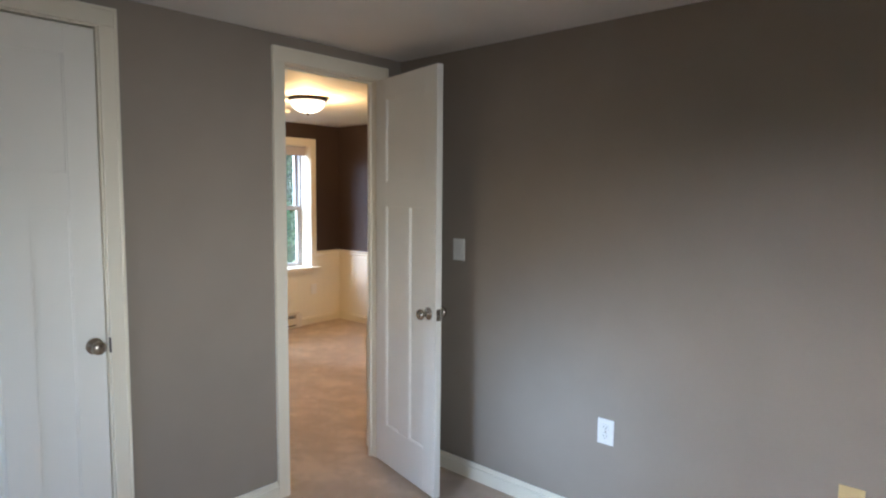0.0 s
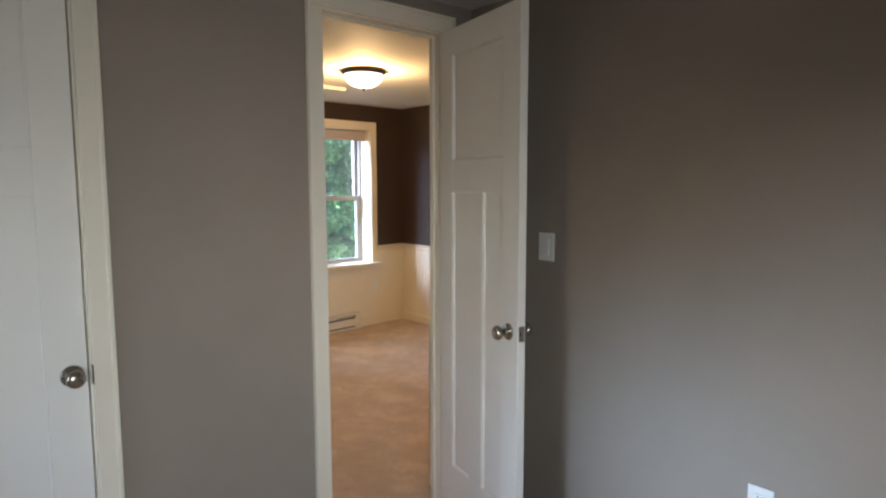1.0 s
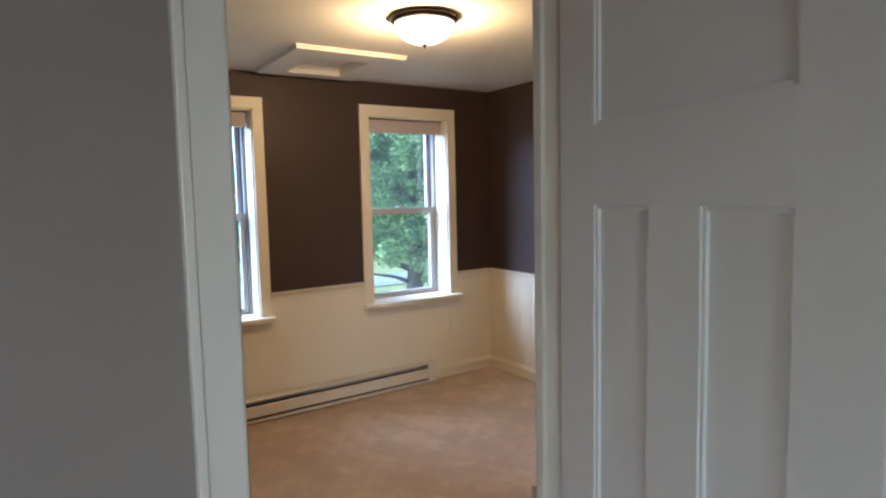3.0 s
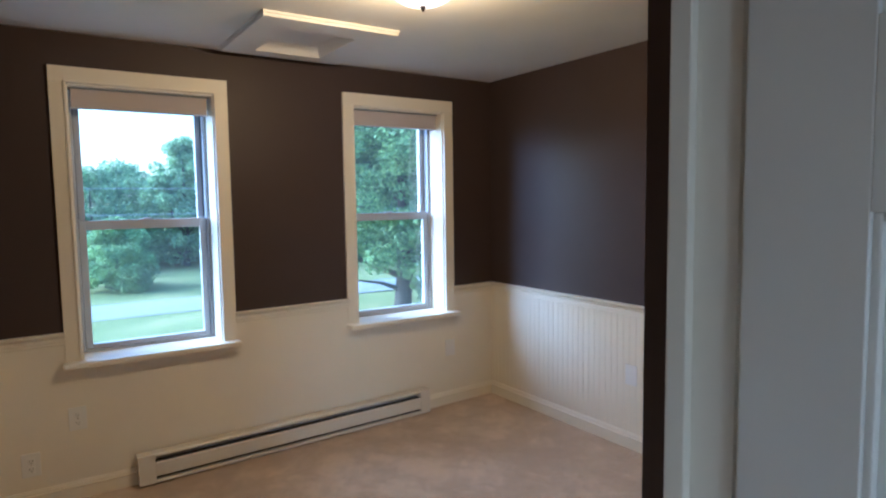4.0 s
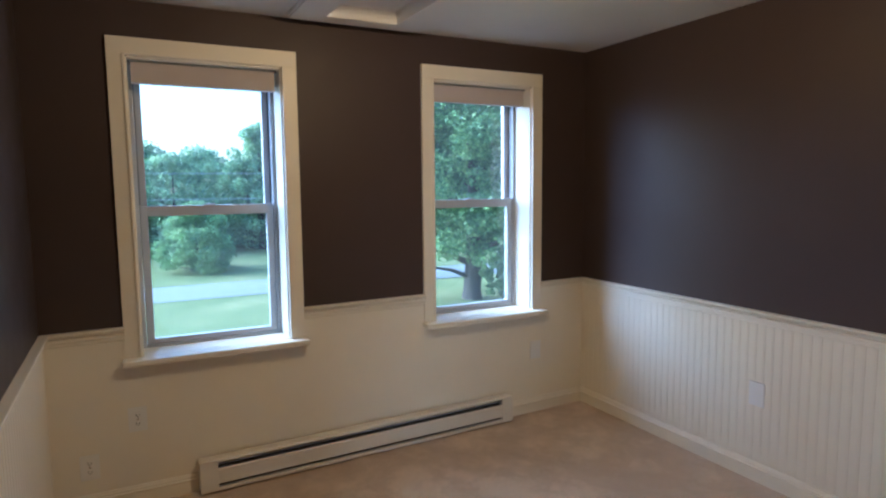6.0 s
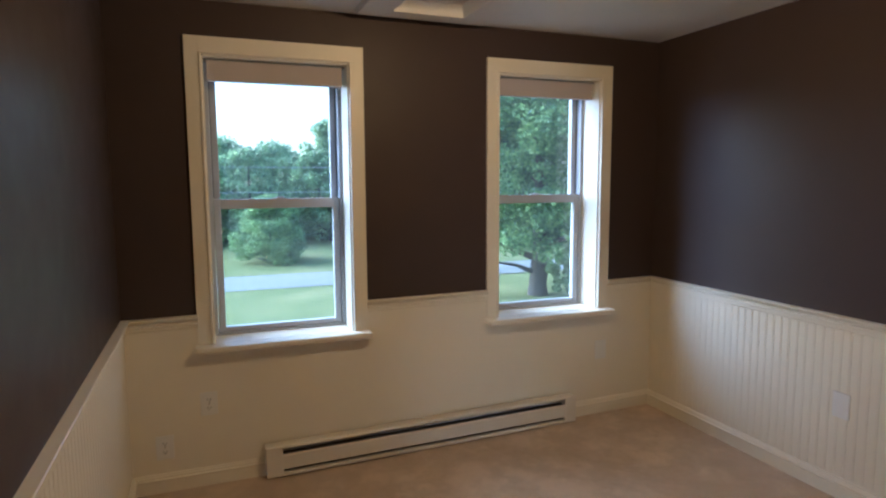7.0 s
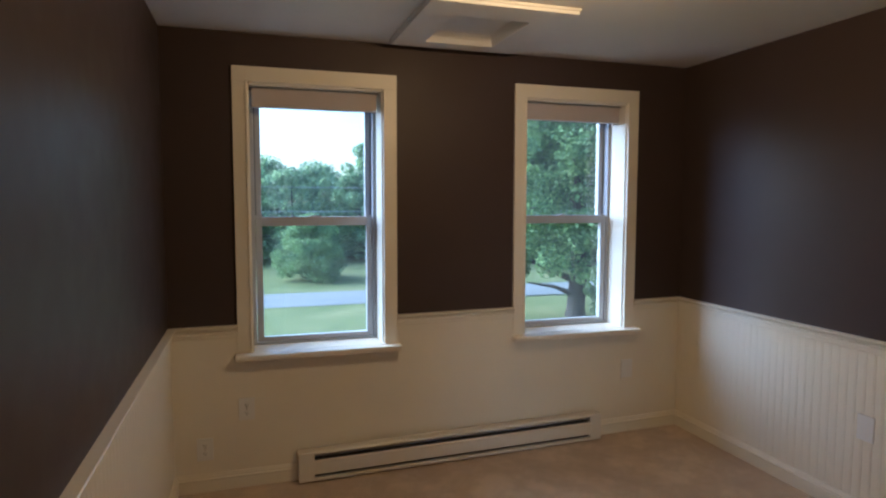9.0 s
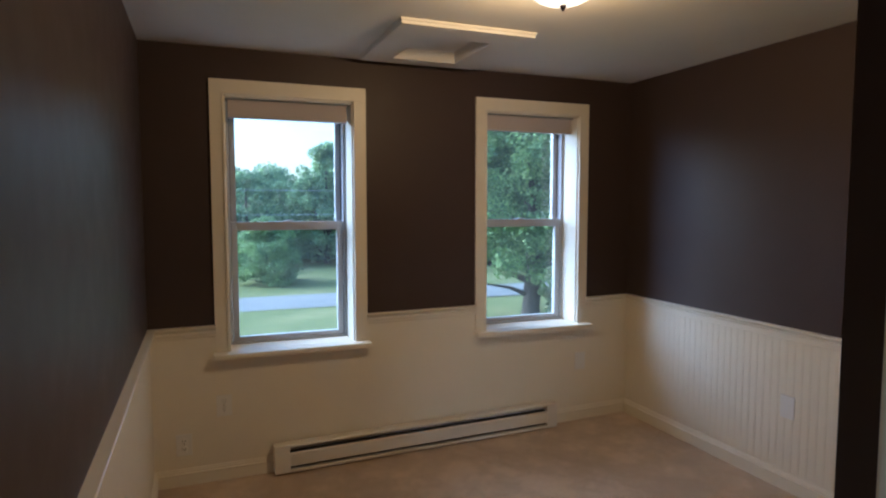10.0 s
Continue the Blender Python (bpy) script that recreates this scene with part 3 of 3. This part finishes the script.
# ---- wall plates ----
def plate(name, m, label, kind, group="", mat=M_PLATE):
    """Cover plate; local y is up, local z out of the wall."""
    t = thing(name, m, label, "outlet" if kind == "outlet" else "switch" if kind == "switch" else "wall plate", group)
    bm = bmesh.new()
    box(bm, -0.040, 0.040, -0.059, 0.059, 0, 0.006, 0.0025)
    part("cover_plate", bm, mat, t)
    if kind == "outlet":
        for y in (-0.021, 0.021):
            bm = bmesh.new()
            box(bm, -0.0165, 0.0165, y - 0.0145, y + 0.0145, 0.0055, 0.0085, 0.003)
            s = part("socket", bm, mat, t)
            blocks("slot", M_DARK, [(-0.008, -0.0055, y - 0.003, y + 0.007, 0.0084, 0.0088), (0.0055, 0.008, y - 0.003, y + 0.006, 0.0084, 0.0088), (-0.0025, 0.0025, y - 0.0105, y - 0.006, 0.0084, 0.0088)], parent=s)
        block("screw", M_NICKEL, -0.003, 0.003, -0.003, 0.003, 0.0055, 0.007, parent=t, bevel=0.001)
    elif kind == "switch":
        block("rocker", mat, -0.0165, 0.0165, -0.033, 0.033, 0.0055, 0.010, parent=t, bevel=0.003)
    else:
        for y in (-0.042, 0.042):
            block("screw", mat, -0.003, 0.003, y - 0.003, y + 0.003, 0.0055, 0.0072, parent=t, bevel=0.001)
    return t


def on_wall(x, y, z, facing):
    return pose(x, y, z) @ {"+x": Euler((radians(90), 0, radians(90))), "-y": Euler((radians(90), 0, 0)), "+y": Euler((radians(90), 0, radians(180)))}[facing].to_matrix().to_4x4()


WHITE_OUT = "white plastic duplex outlet on the cream beadboard"
plate("outlet", on_wall(XW + WD, 4.467, 0.222, "+x"), WHITE_OUT, "outlet", "outlets")
plate("blank_plate", on_wall(XW + WD, 4.675, 0.415, "+x"), "cream painted outlet plate on the beadboard", "outlet", "outlets")
plate("blank_plate", on_wall(XW + WD, 6.97, 0.445, "+x"), "cream painted blank plate beside the window", "blank")
plate("blank_plate", on_wall(-5.835, YR - WD, 0.478, "-y"), "white blank plate on the beadboard", "blank")
plate("outlet", on_wall(-5.86, YL + WD, 0.47, "+y"), WHITE_OUT, "outlet", "outlets")
plate("light_switch", on_wall(-3.406, YG, 1.255, "-y"), "white rocker light switch on the taupe wall", "switch")
plate("outlet", on_wall(-2.509, YG, 0.478, "-y"), "white plastic duplex outlet on the taupe wall", "outlet", "outlets")

plate("blank_plate", on_wall(-1.563, YG, 0.475, "-y"), "yellowed ivory blank plate on the taupe wall", "blank", "", M_IVORY)

# ---- outside ----
GZ = -2.8
bm = bmesh.new()
xs = [-7.6 - 1.5 * i - 0.16 * i * i for i in range(60)]
ys = [6 + s * (1.2 * i + 0.18 * i * i) for s, i in [(-1, i) for i in range(50, 0, -1)] + [(1, i) for i in range(51)]]
grid = []
for x in xs:
    row = []
    for y in ys:
        far = min(1.0, max(0.0, (-x - 38) / 30))
        z = GZ + 0.25 * noise.noise((x * 0.06, y * 0.06, 0)) * (0 if -36 < x < -27 else 1) + far * 0.5
        row.append(bm.verts.new((x, y, z)))
    grid.append(row)
for r0, r1 in zip(grid, grid[1:]):
    for i in range(len(ys) - 1):
        f = bm.faces.new((r0[i], r1[i], r1[i + 1], r0[i + 1]))
        f.smooth = True
bmesh.ops.recalc_face_normals(bm, faces=bm.faces)
structure(part("ground", bm, M_LAWN), "mown green lawn with drier patches", "lawn")
bm = bmesh.new()
for i in range(60):
    y0, y1 = -120 + 4 * i, -116 + 4 * i
    v = [bm.verts.new(p) for p in ((-29.1, y0, GZ + 0.03), (-31.0, y0, GZ + 0.07), (-32.9, y0, GZ + 0.03), (-32.9, y1, GZ + 0.03), (-31.0, y1, GZ + 0.07), (-29.1, y1, GZ + 0.03))]
    bm.faces.new((v[0], v[1], v[4], v[5]))
    bm.faces.new((v[1], v[2], v[3], v[4]))
bmesh.ops.recalc_face_normals(bm, faces=bm.faces)
structure(part("road", bm, M_ROAD), "pale worn asphalt country road across the lawn", "road")


def leaves(name, blobs, count, size, mat, parent, rng):
    """Leaf clusters: small bent blades spread through the shells of many overlapping puffs."""
    unit = lambda v: v / np.linalg.norm(v, axis=1, keepdims=True)
    centre, radius = np.array([c for c, _ in blobs]), np.array([r for _, r in blobs])
    vol = radius.prod(axis=1)
    pick = rng.choice(len(blobs), size=count, p=vol / vol.sum())
    d = unit(rng.normal(size=(count, 3)))
    p = centre[pick] + d * radius[pick] * (0.45 + 0.62 * rng.random((count, 1)) ** 0.6)
    u = unit(rng.normal(size=(count, 3)) * np.array((1, 1, 0.55)) + d * 0.35)
    w = unit(np.cross(u, rng.normal(size=(count, 3)) * 0.75 + np.array((0, 0, 1.0)) + d * 0.4))
    s = size * (0.5 + 0.9 * rng.random((count, 1)))
    lift = np.array((0, 0, 0.15)) * s
    verts = np.stack((p - u * s, p + w * s * 0.55 + lift, p + u * s, p - w * s * 0.55 + lift), axis=1).reshape(-1, 3)
    faces = np.arange(4 * count).reshape(-1, 4).tolist()
    me = bpy.data.meshes.new(name)
    me.from_pydata(verts.tolist(), [], faces)
    me.materials.append(mat)
    ob = new(name, me)
    ob.parent = parent
    return ob


def limb(bm, points, radii, steps=10):
    rings = []
    for i, (p, r) in enumerate(zip(points, radii)):
        p = Vector(p)
        d = (Vector(points[min(i + 1, len(points) - 1)]) - Vector(points[max(i - 1, 0)])).normalized()
        side = d.cross(Vector((0.31, 0.95, 0.07))).normalized()
        other = d.cross(side)
        rings.append([bm.verts.new(p + (side * math.cos(2 * math.pi * k / steps) + other * math.sin(2 * math.pi * k / steps)) * r * (1 + 0.12 * math.sin(3 * k + i))) for k in range(steps)])
    for a, c in zip(rings, rings[1:]):
        for k in range(steps):
            j = (k + 1) % steps
            f = bm.faces.new((a[k], a[j], c[j], c[k]))
            f.smooth = True
    bm.faces.new(rings[-1])


def tree(name, x, y, z, trunk_r, first, height, spread, count, leaf, mat, label, seed, puffs=26, limbs=7, low=0.0, clump=(0.19, 0.24), low_limb=()):
    rng = np.random.default_rng(seed)
    t = thing(name, pose(x, y, z), label, "tree")
    bm = bmesh.new()
    limb(bm, [(0, 0, -0.2), (0, 0, 0.3), (0.05, 0.03, first * 0.6), (0.0, 0.1, first), (0.1, 0.0, height * 0.6), (0.0, 0.0, height * 0.9)], [trunk_r * 1.25, trunk_r * 1.04, trunk_r * 0.95, trunk_r * 0.9, trunk_r * 0.45, trunk_r * 0.1], 14)
    blobs = []
    for k in range(limbs):
        a = 2 * math.pi * (k + 0.4 * rng.random()) / limbs
        zb = first * (0.85 + 0.3 * rng.random()) + (height * 0.45) * (k % 3) / 3
        reach = spread * (0.65 + 0.3 * rng.random())
        tip = (reach * math.cos(a), reach * math.sin(a), zb + height * 0.12 * (0.4 + rng.random()))
        mid = (tip[0] * 0.5, tip[1] * 0.5, (zb + tip[2]) / 2 + 0.1 * height * rng.random() * 0.5)
        limb(bm, [(0, 0, zb - 0.2), mid, tip], [trunk_r * 0.4, trunk_r * 0.24, trunk_r * 0.07], 8)
    if low_limb:
        limb(bm, low_limb, [trunk_r * 0.28, trunk_r * 0.2, trunk_r * 0.08], 8)
    for k in range(puffs):
        a = rng.random() * 2 * math.pi
        f = (k + 0.5) / puffs
        zz = first + low + (height - first - low) * f
        prof = math.sin(math.pi * min(1, 0.22 + 0.78 * f)) ** 0.7
        rr = spread * prof * math.sqrt(rng.random()) * (0.8 + 0.3 * rng.random())
        s = spread * (clump[0] + clump[1] * rng.random() ** 1.5)
        blobs.append(((rr * math.cos(a), rr * math.sin(a), zz), (s, s, s * 0.72)))
    part("trunk", bm, M_BARK, t, "dark rough bark trunk with limbs")
    leaves("crown", blobs, count, leaf, mat, t, rng)
    return t


tree("maple_tree", -24.4, 16.5, GZ, 0.34, 1.75, 9.8, 4.4, 120000, 0.085, M_LEAF_NEAR, "large leafy green maple beside the road", 5, 330, 9, 0.0, (0.07, 0.15), [(0, -0.15, 0.80), (0.1, -0.95, 1.12), (0.2, -2.1, 1.35)])
tree("shrub", -23.4, 17.35, GZ, 0.05, 0.10, 1.75, 0.95, 9000, 0.055, M_LEAF_BUSH, "small leafy shrub on the lawn under the maple", 21, 30, 4, 0.0, (0.14, 0.16))
tree("round_tree", -37.8, 7.85, GZ, 0.14, 0.10, 3.35, 2.05, 36000, 0.062, M_LEAF_BUSH, "low round leafy tree beyond the road", 8, 190, 7, 0.05, (0.11, 0.17))
rng0 = random.Random(12)
for k in range(46):
    yy = -16 + 1.6 * k + rng0.uniform(-0.6, 0.6)
    back = k % 3
    xx = -47.5 - 4 * back + rng0.uniform(-1.5, 1.5) + 0.10 * (yy - 8)
    hh = 6.1 + 0.4 * back + rng0.uniform(-0.4, 0.4) + max(0.0, min(2.5, 0.25 * (yy - 12)))
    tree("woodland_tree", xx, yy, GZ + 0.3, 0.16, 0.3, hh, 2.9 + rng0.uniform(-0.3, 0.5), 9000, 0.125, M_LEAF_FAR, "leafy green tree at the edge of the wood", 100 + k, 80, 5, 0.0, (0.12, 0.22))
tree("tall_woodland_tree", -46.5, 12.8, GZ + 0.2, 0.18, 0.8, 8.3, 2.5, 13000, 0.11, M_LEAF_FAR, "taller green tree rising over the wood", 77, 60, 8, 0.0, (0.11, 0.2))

line = thing("overhead_line", pose(-34.2, 0, GZ), "thin pale overhead wires strung along the road", "power line")
for y in (-40, 60):
    bm = bmesh.new()
    limb(bm, [(0.12, y, -0.3), (0.12, y, 3.0), (0.12, y, 7.2)], [0.16, 0.14, 0.10], 10)
    part("pole", bm, M_BARK, line, "weathered wooden pole")
for z, sag in ((4.98, 0.35), (3.80, 0.3)):
    bm = bmesh.new()
    limb(bm, [(0, -40 + 4 * i, z + sag * ((i - 12.5) / 12.5) ** 2) for i in range(26)], [0.011] * 26, 6)
    part("wire", bm, M_WIRE, line)

# ---- beadboard ----
BW = 0.0445


def bead_mesh(name, height, k=1.0):
    """k: how deep the bead stands after its coats of paint; 0: filled, boards lapping by a hair."""
    prof = [(0, 0), (0, WD - 0.0025 * k), (0.001, WD - 0.001 * k), (0.0025, WD), (BW - 0.0095, WD), (BW - 0.008, WD - 0.0016 * k), (BW - 0.006, WD - 0.0003 * k), (BW - 0.003, WD - 0.0003 * k), (BW - 0.0006, WD - 0.0018 * k), (BW - 0.0002, 0)]
    if k == 0:
        prof = [(-0.0005, 0), (-0.0005, WD), (BW + 0.0005, WD), (BW + 0.0005, 0)]
    bm = bmesh.new()
    sweep(bm, [(p, q) for p, q in prof], (0, 0, 0), (0, 0, height), (1, 0, 0), (0, -1, 0))
    me = bpy.data.meshes.new(name)
    bm.to_mesh(me)
    bm.free()
    me.materials.append(M_TRIM)
    return me


TALL = bead_mesh("board", RAIL - 0.03, 0.85)
FILLED, LOW_ = bead_mesh("board", RAIL - 0.035, 0.0), bead_mesh("board_under_window", 0.682, 0.0)


def beadboard(name, start, direction, length, turn, label, short=(), full=TALL):
    w = thing(name, pose(start[0], start[1], 0, 0, 0, turn), label, "beadboard", kind="structure")
    for i in range(math.ceil(length / BW)):
        y = start[1] + i * BW * direction
        mesh = LOW_ if any(p - 0.004 < y and y + BW < q + 0.004 for p, q in short) else full
        ob = new("board", mesh)
        ob.parent = w
        ob.location = (i * BW, -0.0003 if full is FILLED and i % 2 else 0.0, 0)


BEAD = "cream-white painted tongue-and-groove beadboard wainscot"
beadboard("beadboard_west", (XW, YL), 1, YR - YL, 90, BEAD, [(SA, SB), (SC, SD)], FILLED)
beadboard("beadboard_north", (XW, YR), 0, XS - XW, 0, BEAD)
beadboard("beadboard_south", (XP - 0.13, YL), 0, XP - 0.13 - XW, 180, BEAD)
beadboard("beadboard_east", (XS, YR), 0, YR - YS, -90, BEAD)
